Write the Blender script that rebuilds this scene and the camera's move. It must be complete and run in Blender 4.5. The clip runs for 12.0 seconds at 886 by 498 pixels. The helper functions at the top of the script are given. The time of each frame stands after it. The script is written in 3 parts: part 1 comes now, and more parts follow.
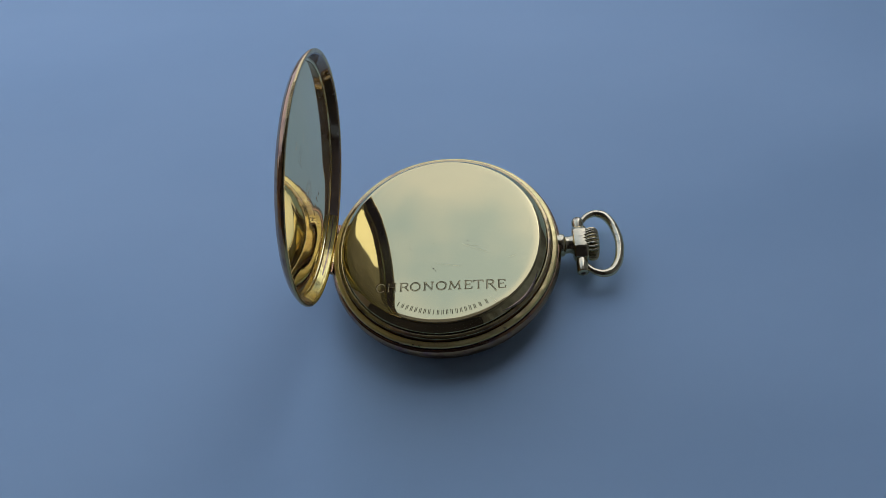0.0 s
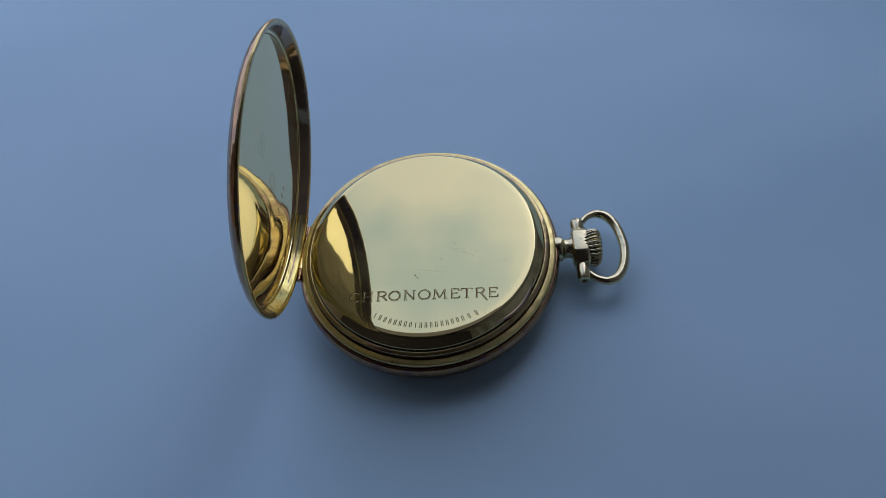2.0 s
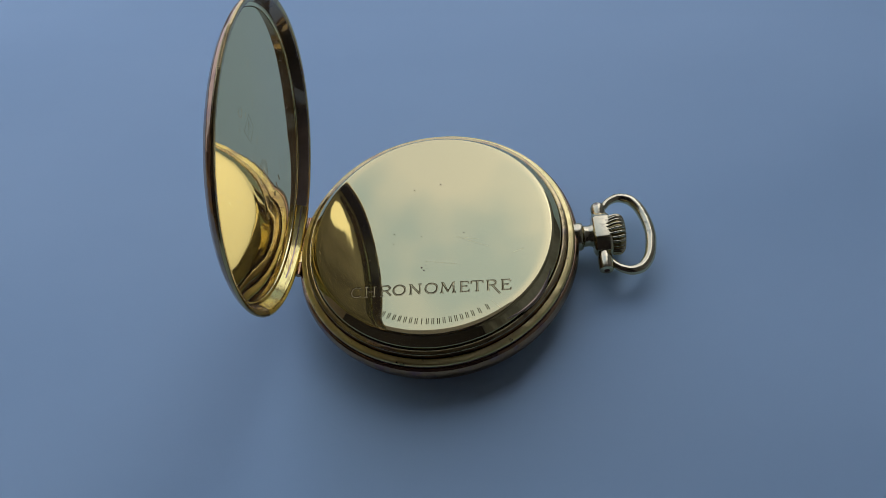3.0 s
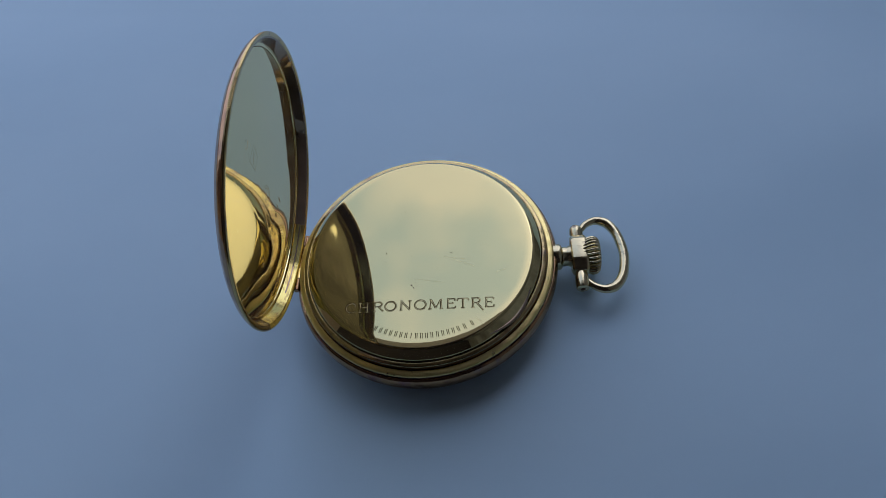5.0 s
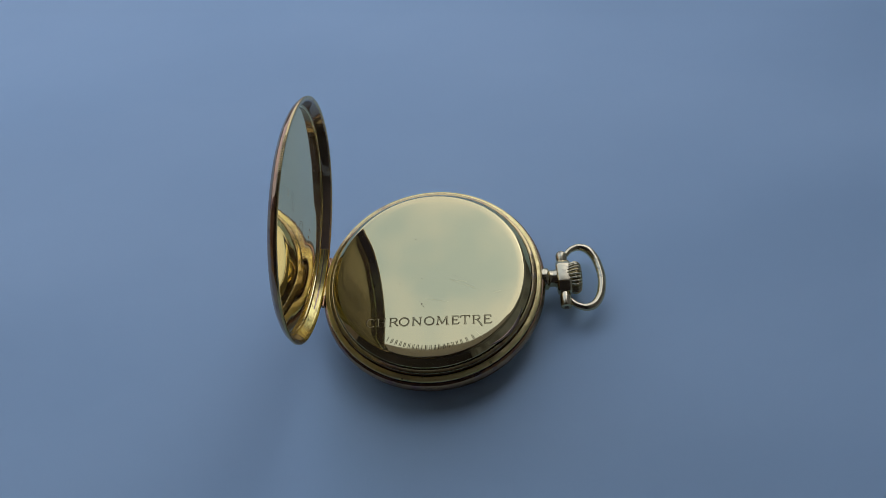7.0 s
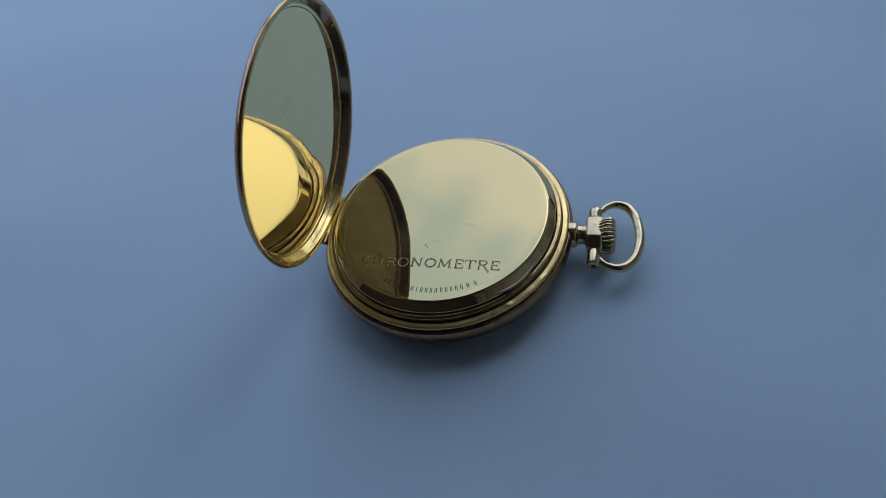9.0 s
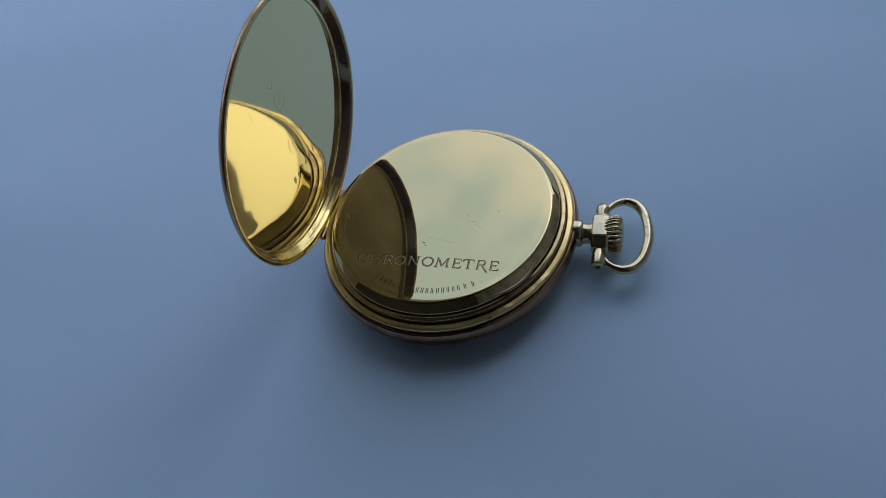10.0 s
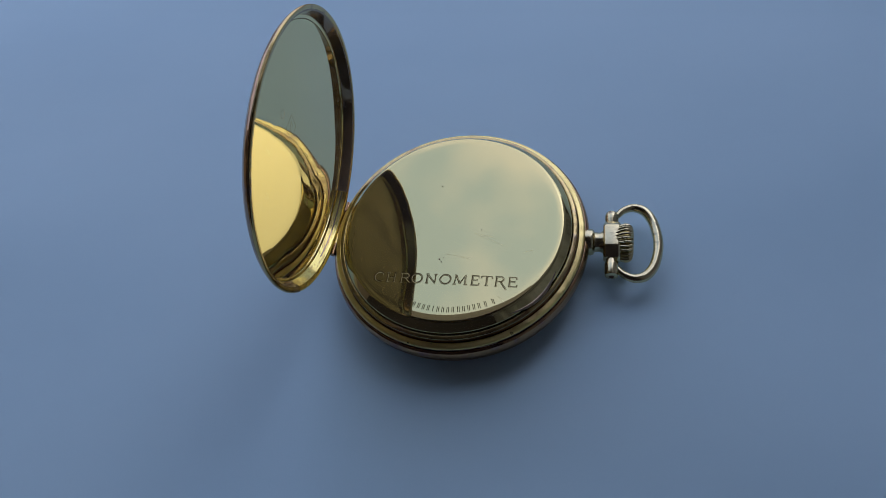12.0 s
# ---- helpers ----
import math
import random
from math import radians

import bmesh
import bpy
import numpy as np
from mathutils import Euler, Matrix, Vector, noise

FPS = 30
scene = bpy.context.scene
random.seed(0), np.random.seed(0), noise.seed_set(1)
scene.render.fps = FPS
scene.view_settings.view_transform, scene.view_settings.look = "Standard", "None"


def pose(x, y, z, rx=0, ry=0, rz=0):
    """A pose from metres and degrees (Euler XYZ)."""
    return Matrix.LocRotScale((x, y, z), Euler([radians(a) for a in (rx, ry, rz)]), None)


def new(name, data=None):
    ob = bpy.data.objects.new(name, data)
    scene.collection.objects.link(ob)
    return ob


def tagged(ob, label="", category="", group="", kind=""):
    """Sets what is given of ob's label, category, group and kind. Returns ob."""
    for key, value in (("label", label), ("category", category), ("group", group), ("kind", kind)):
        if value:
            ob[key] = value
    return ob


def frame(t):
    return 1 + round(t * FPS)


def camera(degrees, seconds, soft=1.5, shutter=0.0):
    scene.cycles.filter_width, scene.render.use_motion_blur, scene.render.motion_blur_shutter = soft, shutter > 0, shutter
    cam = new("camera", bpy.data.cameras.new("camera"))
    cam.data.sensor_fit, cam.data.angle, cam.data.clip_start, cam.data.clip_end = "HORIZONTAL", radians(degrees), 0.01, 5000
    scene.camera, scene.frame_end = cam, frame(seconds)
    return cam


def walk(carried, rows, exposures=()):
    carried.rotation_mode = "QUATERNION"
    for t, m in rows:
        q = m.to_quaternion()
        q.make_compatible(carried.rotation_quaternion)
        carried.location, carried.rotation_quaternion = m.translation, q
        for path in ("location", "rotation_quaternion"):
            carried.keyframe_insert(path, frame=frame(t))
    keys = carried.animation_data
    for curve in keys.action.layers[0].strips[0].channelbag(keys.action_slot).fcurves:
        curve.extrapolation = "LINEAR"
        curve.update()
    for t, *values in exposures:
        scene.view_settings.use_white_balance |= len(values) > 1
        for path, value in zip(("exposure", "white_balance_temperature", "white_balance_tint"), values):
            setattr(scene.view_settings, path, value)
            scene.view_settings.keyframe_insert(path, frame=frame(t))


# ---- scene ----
MM = 0.001
REST = 11.0  # height of the cover's middle over the sheet, in mm

# ---- camera ----
cam = camera(63.71, 12.0, soft=0.6)
# seconds, eye in mm from the watch's axis on the sheet, turn in degrees
PATH = [
    (0, 15.17, -84.75, 135.39, 33.088, 6.824, 0.080),
    (0.5, 17.48, -83.98, 135.28, 32.879, 6.881, 0.165),
    (1, 17.51, -81.77, 134.21, 32.505, 6.835, 0.474),
    (1.5, 13.40, -79.17, 124.50, 33.738, 5.075, -0.318),
    (2, 12.33, -75.73, 120.11, 33.706, 5.278, -0.820),
    (2.5, 14.90, -72.55, 114.50, 33.345, 6.331, -0.894),
    (3, 15.16, -71.18, 110.55, 33.546, 7.858, -0.352),
    (3.2, 15.51, -71.29, 110.78, 33.568, 7.675, -0.394),
    (4.8, 16.23, -73.37, 118.60, 33.639, 6.858, -0.345),
    (5, 16.97, -73.63, 120.12, 33.612, 6.998, -0.292),
    (5.5, 17.65, -76.43, 126.97, 32.988, 6.688, -0.403),
    (6, 18.82, -77.57, 132.63, 32.989, 6.079, -1.139),
    (6.5, 17.71, -80.23, 137.76, 32.835, 6.570, -0.885),
    (6.7, 17.08, -79.50, 144.46, 32.348, 6.442, -0.723),
    (8.3, 25.28, -84.66, 129.19, 35.522, 6.476, 4.177),
    (8.5, 30.60, -88.79, 120.66, 37.982, 8.622, 6.507),
    (9, 34.57, -86.48, 114.60, 37.903, 10.693, 9.504),
    (9.5, 38.00, -81.52, 111.50, 37.436, 12.444, 11.245),
    (10, 39.10, -79.57, 112.04, 36.472, 12.305, 11.610),
    (10.5, 35.01, -73.83, 115.11, 34.355, 11.803, 10.184),
    (11, 30.04, -71.14, 116.79, 33.438, 11.235, 8.910),
    (11.5, 26.65, -69.40, 120.39, 32.321, 10.142, 7.746),
    (12, 27.95, -71.66, 121.84, 31.531, 10.626, 7.248),
]
EXPOSURES = [(0.0, 0.87, 5500, 10), (2.2, 0.87, 5520, 10), (3.4, 0.87, 5660, 10), (6.0, 0.87, 5680, 10), (9.0, 0.87, 5620, 10), (12.0, 0.87, 5630, 10)]
walk(cam, [(t, pose(x * MM, y * MM, z * MM, rx, ry, rz)) for t, x, y, z, rx, ry, rz in PATH], EXPOSURES)

# ---- sky and sun ----
world = bpy.data.worlds.new("sky")
scene.world = world
world.use_nodes = True
wt = world.node_tree
wt.nodes.clear()
w_out = wt.nodes.new("ShaderNodeOutputWorld")
w_bg = wt.nodes.new("ShaderNodeBackground")
w_sky = wt.nodes.new("ShaderNodeTexSky")
w_sky.sky_type = "NISHITA"
w_sky.sun_disc = False
w_sky.sun_elevation = radians(44)
w_sky.sun_rotation = radians(27)
w_co = wt.nodes.new("ShaderNodeTexCoord")
w_noise = wt.nodes.new("ShaderNodeTexNoise")
w_noise.inputs["Scale"].default_value = 4.2
w_noise.inputs["Detail"].default_value = 3.2
w_noise.inputs["Roughness"].default_value = 0.5
# broken cloud: creamy low down and towards the sun, thinner and bluer higher up
w_low = wt.nodes.new("ShaderNodeVectorMath")
w_low.operation = "DOT_PRODUCT"
w_low.inputs[1].default_value = (0.5, 0.6, -0.6)
w_sum = wt.nodes.new("ShaderNodeMath")
w_sum.operation = "MULTIPLY_ADD"
w_sum.inputs[1].default_value = 0.6
w_ramp = wt.nodes.new("ShaderNodeValToRGB")
w_ramp.color_ramp.elements[0].position = 0.2
w_ramp.color_ramp.elements[1].position = 0.41
w_ramp.color_ramp.elements[0].color = (3.7, 4.25, 5.8, 1)
w_ramp.color_ramp.elements[1].color = (5.98, 5.68, 6.75, 1)
w_mix = wt.nodes.new("ShaderNodeMix")
w_mix.data_type = "RGBA"
w_mix.inputs["Factor"].default_value = 0.85
wt.links.new(w_co.outputs["Generated"], w_noise.inputs["Vector"])
wt.links.new(w_co.outputs["Generated"], w_low.inputs[0])
wt.links.new(w_low.outputs["Value"], w_sum.inputs[0])
wt.links.new(w_noise.outputs["Fac"], w_sum.inputs[2])
wt.links.new(w_sum.outputs["Value"], w_ramp.inputs["Fac"])
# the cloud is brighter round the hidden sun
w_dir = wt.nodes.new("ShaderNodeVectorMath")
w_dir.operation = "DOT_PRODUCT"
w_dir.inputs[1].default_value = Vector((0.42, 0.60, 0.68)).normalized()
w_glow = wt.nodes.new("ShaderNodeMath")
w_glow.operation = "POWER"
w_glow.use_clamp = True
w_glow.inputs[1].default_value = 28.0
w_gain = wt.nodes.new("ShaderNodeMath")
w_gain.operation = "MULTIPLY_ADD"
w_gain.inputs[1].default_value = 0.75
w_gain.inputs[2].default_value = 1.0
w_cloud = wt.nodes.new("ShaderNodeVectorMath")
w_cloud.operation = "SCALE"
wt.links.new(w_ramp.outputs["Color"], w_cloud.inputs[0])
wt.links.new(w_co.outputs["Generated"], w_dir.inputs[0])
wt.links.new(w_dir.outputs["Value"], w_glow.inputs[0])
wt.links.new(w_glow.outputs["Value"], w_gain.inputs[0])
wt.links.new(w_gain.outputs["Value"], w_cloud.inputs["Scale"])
wt.links.new(w_cloud.outputs["Vector"], w_mix.inputs["B"])
wt.links.new(w_sky.outputs["Color"], w_mix.inputs["A"])
wt.links.new(w_mix.outputs["Result"], w_bg.inputs["Color"])
w_bg.inputs["Strength"].default_value = 0.1
wt.links.new(w_bg.outputs["Background"], w_out.inputs["Surface"])

PAPER_X, PAPER_TURN = -0.190, 5.3
WINDOW = (-1.4, 0.243, 0.01, 0.74)  # left, right, sill, head
GLASS_Y = 0.2


# ---- materials ----
def material(name):
    m = bpy.data.materials.new(name)
    m.use_nodes = True
    return m, m.node_tree, m.node_tree.nodes["Principled BSDF"]


def noise_node(nt, scale, detail=3.0, rough=0.5, stretch=None):
    co = nt.nodes.new("ShaderNodeTexCoord")
    n = nt.nodes.new("ShaderNodeTexNoise")
    n.inputs["Scale"].default_value = scale
    n.inputs["Detail"].default_value = detail
    n.inputs["Roughness"].default_value = rough
    if stretch:
        mp = nt.nodes.new("ShaderNodeMapping")
        mp.inputs["Scale"].default_value = stretch
        nt.links.new(co.outputs["Object"], mp.inputs["Vector"])
        nt.links.new(mp.outputs["Vector"], n.inputs["Vector"])
    else:
        nt.links.new(co.outputs["Object"], n.inputs["Vector"])
    return n.outputs["Fac"]


def ramp_node(nt, fac, stops):
    r = nt.nodes.new("ShaderNodeValToRGB")
    els = r.color_ramp.elements
    while len(els) < len(stops):
        els.new(0.5)
    for e, (at, c) in zip(els, stops):
        e.position = at
        e.color = (*c, 1) if len(c) == 3 else c
    nt.links.new(fac, r.inputs["Fac"])
    return r.outputs["Color"]


def grey(v):
    return (v, v, v)


def bump_node(nt, bsdf, fac, strength, dist):
    b = nt.nodes.new("ShaderNodeBump")
    b.inputs["Strength"].default_value = strength
    b.inputs["Distance"].default_value = dist
    nt.links.new(fac, b.inputs["Height"])
    nt.links.new(b.outputs["Normal"], bsdf.inputs["Normal"])
    return b


def gold(name, base, tarnish, amount, rough, bump_scale=60, bump=0.02, tarnish_scale=500, film=0.0, toward=None, haze=0.0, grease=(0.95, 0.84, 0.74), drawn=None):
    """Polished gold with tarnish spots, uneven gloss, slight waviness and, where film is given, patches of purple oxide."""
    m, nt, b = material(name)
    b.inputs["Metallic"].default_value = 1.0
    spots = noise_node(nt, tarnish_scale, 6, 0.65, drawn)
    col = ramp_node(nt, spots, [(0.0, base), (0.74 - amount, base), (0.86 - amount * 0.8, tarnish)])
    if film:
        patch = ramp_node(nt, noise_node(nt, 130, 5, 0.62), [(0.62 - film, grey(0.0)), (0.74 - film * 0.8, grey(0.75))])
        hue = ramp_node(nt, noise_node(nt, 420, 3, 0.5), [(0.35, (0.20, 0.10, 0.15)), (0.5, (0.27, 0.15, 0.09)), (0.66, (0.13, 0.12, 0.24))])
        if toward:  # the oxide gathers on one side
            co, dot = nt.nodes.new("ShaderNodeTexCoord"), nt.nodes.new("ShaderNodeVectorMath")
            dot.operation = "DOT_PRODUCT"
            dot.inputs[1].default_value = toward
            nt.links.new(co.outputs["Object"], dot.inputs[0])
            side = ramp_node(nt, dot.outputs["Value"], [(0.6, grey(0.12)), (0.98, grey(1.0))])
            both = nt.nodes.new("ShaderNodeMath")
            both.operation = "MULTIPLY"
            nt.links.new(patch, both.inputs[0])
            nt.links.new(side, both.inputs[1])
            patch = both.outputs["Value"]
        mix = nt.nodes.new("ShaderNodeMix")
        mix.data_type = "RGBA"
        nt.links.new(patch, mix.inputs["Factor"])
        nt.links.new(col, mix.inputs["A"])
        nt.links.new(hue, mix.inputs["B"])
        col = mix.outputs["Result"]
    nt.links.new(col, b.inputs["Base Color"])
    wear = noise_node(nt, 180, 5, 0.6)
    nt.links.new(ramp_node(nt, wear, [(0.3, grey(rough)), (0.75, grey(rough * 2.2))]), b.inputs["Roughness"])
    bump_node(nt, b, noise_node(nt, bump_scale, 2, 0.4), bump, 0.001)
    if haze:  # hair scratches and grease scatter part of the light
        fine = nt.nodes.new("ShaderNodeBsdfPrincipled")
        fine.inputs["Metallic"].default_value = 1.0
        fine.inputs["Base Color"].default_value = (*grease, 1)
        fine.inputs["Roughness"].default_value = 0.5
        smear = ramp_node(nt, noise_node(nt, 140, 5, 0.65), [(0.25, grey(haze * 0.7)), (0.75, grey(haze * 1.3))])
        join = nt.nodes.new("ShaderNodeMixShader")
        nt.links.new(smear, join.inputs["Fac"])
        nt.links.new(b.outputs["BSDF"], join.inputs[1])
        nt.links.new(fine.outputs["BSDF"], join.inputs[2])
        nt.links.new(join.outputs["Shader"], nt.nodes["Material Output"].inputs["Surface"])
    return m


GOLD = (0.605, 0.527, 0.238)
M_COVER = gold("polished_cover_gold", GOLD, (0.62, 0.50, 0.26), 0.05, 0.018, 85, 0.036, haze=0.014)
M_LID = gold("polished_lid_gold", (0.865, 0.745, 0.355), (0.72, 0.58, 0.30), 0.05, 0.018, 95, 0.04, haze=0.05, grease=(0.98, 0.70, 0.60))
# tarnished, with a base darkened for the shaded paper the bezel mirrors
M_CASE = gold("worn_shade_darkened_gold", (0.36, 0.225, 0.115), (0.17, 0.09, 0.07), 0.2, 0.085, 380, 0.12, 300, 0.1)
# gold darkened in its base, in place of the dark surroundings it should mirror
M_DARKGOLD = gold("polished_darkened_gold", (0.27, 0.185, 0.105), (0.16, 0.10, 0.08), 0.14, 0.04, 160, 0.06, 420, haze=0.08)
M_SEAT = gold("satin_seat_gold", (0.48, 0.385, 0.165), (0.20, 0.13, 0.07), 0.17, 0.12, 420, 0.12, 330, 0.1)
M_BAND = gold("satin_band_gold", (0.80, 0.66, 0.25), (0.24, 0.15, 0.07), 0.13, 0.23, 420, 0.2, 700, 0.13, (-26.0, 32.0, 0.0))
# dark base paints shade onto sides that would mirror the pale paper
M_SKIRT = gold("red_brown_shaded_gold", (0.20, 0.115, 0.07), (0.10, 0.06, 0.05), 0.2, 0.16, 380, 0.12, 300)
M_RIM = gold("worn_rim_gold", (0.56, 0.43, 0.175), (0.24, 0.15, 0.10), 0.18, 0.14, 150, 0.05, 500, 0.08)
M_LEAF = gold("yellow_hinge_gold", (0.80, 0.68, 0.22), (0.30, 0.18, 0.07), 0.25, 0.12, 260, 0.12, 900, drawn=(0.1, 1.0, 1.0))
M_STEM = gold("worn_pale_gold", (0.62, 0.55, 0.32), (0.15, 0.12, 0.10), 0.16, 0.13, 300, 0.08, 600)
M_CUT = gold("scratch_and_glint_gold", (0.72, 0.63, 0.30), (0.50, 0.40, 0.18), 0.12, 0.27, 900, 0.1, 1500)
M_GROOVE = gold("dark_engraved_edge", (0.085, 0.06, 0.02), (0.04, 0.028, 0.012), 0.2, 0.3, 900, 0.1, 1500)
M_MARK = gold("struck_mark_gold", (0.42, 0.31, 0.11), (0.25, 0.17, 0.07), 0.2, 0.3, 900, 0.1, 1500)
M_FAINT = gold("rubbed_mark_gold", (0.66, 0.545, 0.27), (0.50, 0.38, 0.18), 0.2, 0.16, 900, 0.1, 1500)
M_SPECK = gold("tarnish_speck", (0.16, 0.10, 0.06), (0.08, 0.05, 0.04), 0.3, 0.5)


def paper_material():
    m, nt, b = material("blue_paper")
    tone = noise_node(nt, 9, 4, 0.5, (1, 2.2, 1))
    col = ramp_node(nt, tone, [(0.3, (0.505, 0.71, 0.825)), (0.7, (0.56, 0.765, 0.87))])
    nt.links.new(col, b.inputs["Base Color"])
    b.inputs["Roughness"].default_value = 0.7
    b.inputs["Specular IOR Level"].default_value = 0.45
    bump_node(nt, b, noise_node(nt, 2600, 4, 0.6), 0.06, 0.0002)
    return m


def wood_material():
    m, nt, b = material("yellow_wood")
    grain = noise_node(nt, 14, 6, 0.6, (1, 14, 1))
    nt.links.new(ramp_node(nt, grain, [(0.3, (0.42, 0.33, 0.13)), (0.7, (0.58, 0.47, 0.22))]), b.inputs["Base Color"])
    b.inputs["Roughness"].default_value = 0.45
    bump_node(nt, b, grain, 0.1, 0.0005)
    return m


def plaster_material(name, a, c, scale=4, stretch=None, span=(0.3, 0.7)):
    m, nt, b = material(name)
    nt.links.new(ramp_node(nt, noise_node(nt, scale, 6, 0.6, stretch), [(span[0], a), (span[1], c)]), b.inputs["Base Color"])
    b.inputs["Roughness"].default_value = 0.85
    bump_node(nt, b, noise_node(nt, 150, 4, 0.6), 0.2, 0.002)
    return m


M_PAPER = paper_material()
M_WOOD = wood_material()
M_WALL = plaster_material("room_plaster", (0.40, 0.31, 0.23), (0.46, 0.36, 0.27))
M_JAMB = plaster_material("grey_beige_plaster", (0.29, 0.265, 0.225), (0.34, 0.31, 0.265))
# strong stretched blotches, added so the gold mirrors soft streaks
M_BROWN = plaster_material("reflection_streak_plaster", (0.09, 0.085, 0.07), (0.47, 0.45, 0.42), 5, (1.0, 2.2, 0.8), (0.32, 0.66))
# near-black, standing in for the person and the dark behind the camera
M_BLOCK = plaster_material("near_black_light_block", (0.014, 0.010, 0.010), (0.026, 0.018, 0.018))
M_FLOOR = plaster_material("room_floor", (0.16, 0.14, 0.12), (0.22, 0.20, 0.17))
M_CEIL = plaster_material("ceiling_plaster", (0.34, 0.27, 0.22), (0.40, 0.33, 0.27))


# ---- building helpers ----
def mesh_from(name, bm, mat, sharp=32):
    me = bpy.data.meshes.new(name)
    bmesh.ops.recalc_face_normals(bm, faces=bm.faces)
    for f in bm.faces:
        f.smooth = True
    bm.to_mesh(me)
    bm.free()
    me.set_sharp_from_angle(angle=radians(sharp))
    me.materials.append(mat)
    return me


def part(name, bm, mat, parent=None, label="", sharp=32):
    ob = new(name, mesh_from(name, bm, mat, sharp))
    if parent:
        ob.parent = parent
    if label:
        tagged(ob, label)
    return ob


def box(bm, x0, x1, y0, y1, z0, z1, bevel=0.0, segs=2):
    r = bmesh.ops.create_cube(bm, size=1.0)
    for v in r["verts"]:
        v.co = ((x0 + x1) / 2 + v.co.x * (x1 - x0), (y0 + y1) / 2 + v.co.y * (y1 - y0), (z0 + z1) / 2 + v.co.z * (z1 - z0))
    if bevel:
        es = list({e for v in r["verts"] for e in v.link_edges})
        bmesh.ops.bevel(bm, geom=es, offset=bevel, segments=segs, profile=0.5, affect="EDGES")
    return bm


def rounded(pts, radius, steps=5):
    """A line with its inner corners rounded."""
    out = [Vector(pts[0])]
    for a, b, c in zip(pts, pts[1:], pts[2:]):
        a, b, c = Vector(a), Vector(b), Vector(c)
        r = min(radius, (a - b).length * 0.45, (c - b).length * 0.45)
        p, q = b + (a - b).normalized() * r, b + (c - b).normalized() * r
        for i in range(steps + 1):
            t = i / steps
            out.append((1 - t) ** 2 * p + 2 * t * (1 - t) * b + t * t * q)
    out.append(Vector(pts[-1]))
    return out


def lathe(profile, segs=192, ripple=None):
    """Turns a line of (radius, height) in mm about the z axis."""
    bm = bmesh.new()
    rings = []
    for r, z in profile:
        if r < 1e-6:
            rings.append([bm.verts.new((0, 0, z * MM))])
            continue
        ring = []
        for i in range(segs):
            a = 2 * math.pi * i / segs
            k = ripple(a, r, z) if ripple else 1.0
            ring.append(bm.verts.new((r * k * MM * math.cos(a), r * k * MM * math.sin(a), z * MM)))
        rings.append(ring)
    for ra, rb in zip(rings, rings[1:]):
        for i in range(segs):
            j = (i + 1) % segs
            if len(ra) == 1 and len(rb) == 1:
                continue
            if len(ra) == 1:
                bm.faces.new((ra[0], rb[i], rb[j]))
            elif len(rb) == 1:
                bm.faces.new((ra[i], rb[0], ra[j]))
            else:
                bm.faces.new((ra[i], rb[i], rb[j], ra[j]))
    return bm


def tube(bm, line, radii, segs=14, squash=1.0, close=False):
    """A tube along points in mm; radii per point."""
    rings = []
    n = len(line)
    up = Vector((0, 0, 1))
    for i, p in enumerate(line):
        p = Vector(p)
        a, b = Vector(line[max(i - 1, 0)]), Vector(line[min(i + 1, n - 1)])
        d = (b - a).normalized()
        side = d.cross(up)
        side = side.normalized() if side.length > 1e-4 else Vector((1, 0, 0))
        top = side.cross(d).normalized()
        ring = []
        for k in range(segs):
            t = 2 * math.pi * k / segs
            ring.append(bm.verts.new((p + side * math.cos(t) * radii[i] + top * math.sin(t) * radii[i] * squash) * MM))
        rings.append(ring)
    for ra, rb in zip(rings, rings[1:]):
        for k in range(segs):
            j = (k + 1) % segs
            bm.faces.new((ra[k], ra[j], rb[j], rb[k]))
    for ring in (rings[0], rings[-1]):
        bm.faces.new(ring)
    return bm


def turned(bm, m):
    bmesh.ops.transform(bm, matrix=m, verts=bm.verts)
    return bm


# ---- the place: a room, the table by its open window ----
def setting():
    bm = bmesh.new()
    box(bm, -1.7, 0.45, -0.63, 0.3, -0.85, -0.75)
    tagged(part("floor", bm, M_FLOOR), "grey-brown plain floor under the table", "floor", kind="structure")
    # the wall by the table, with a wide open window
    x0, x1, z0, z1 = WINDOW
    bm = bmesh.new()
    y0, y1 = GLASS_Y, GLASS_Y + 0.1
    box(bm, -1.7, x0, y0, y1, -0.75, 1.7)
    box(bm, x0, x1, y0, y1, -0.75, z0)
    box(bm, x0, x1, y0, y1, z1, 1.7)
    tagged(part("wall_north", bm, M_JAMB), "grey-beige plastered wall with a wide open window", "wall", kind="structure")
    # unseen walls, added to close the room; the south one blocks bounced light
    for name, dims in (("wall_east", (WINDOW[1], 0.45, -0.63, GLASS_Y + 0.1, -0.75, 1.7)), ("wall_west", (-1.7, -1.5, -0.63, GLASS_Y, -0.75, 1.7)),
                       ("south_light_block", (-1.5, WINDOW[1], -0.63, -0.43, -0.75, 1.7))):
        bm = bmesh.new()
        box(bm, *dims)
        mat, tone = {"south_light_block": (M_BLOCK, "unseen near-black light-blocking"), "wall_east": (M_BROWN, "unseen, blotched-for-reflections"), "wall_west": (M_WALL, "sand-coloured")}[name]
        tagged(part(name, bm, mat), tone + " plain plastered wall closing the room", "wall", kind="structure")
    bm = bmesh.new()
    box(bm, -1.7, 0.45, -0.63, 0.3, 1.7, 1.85)
    tagged(part("ceiling", bm, M_CEIL), "plain plaster ceiling", "ceiling", kind="structure")


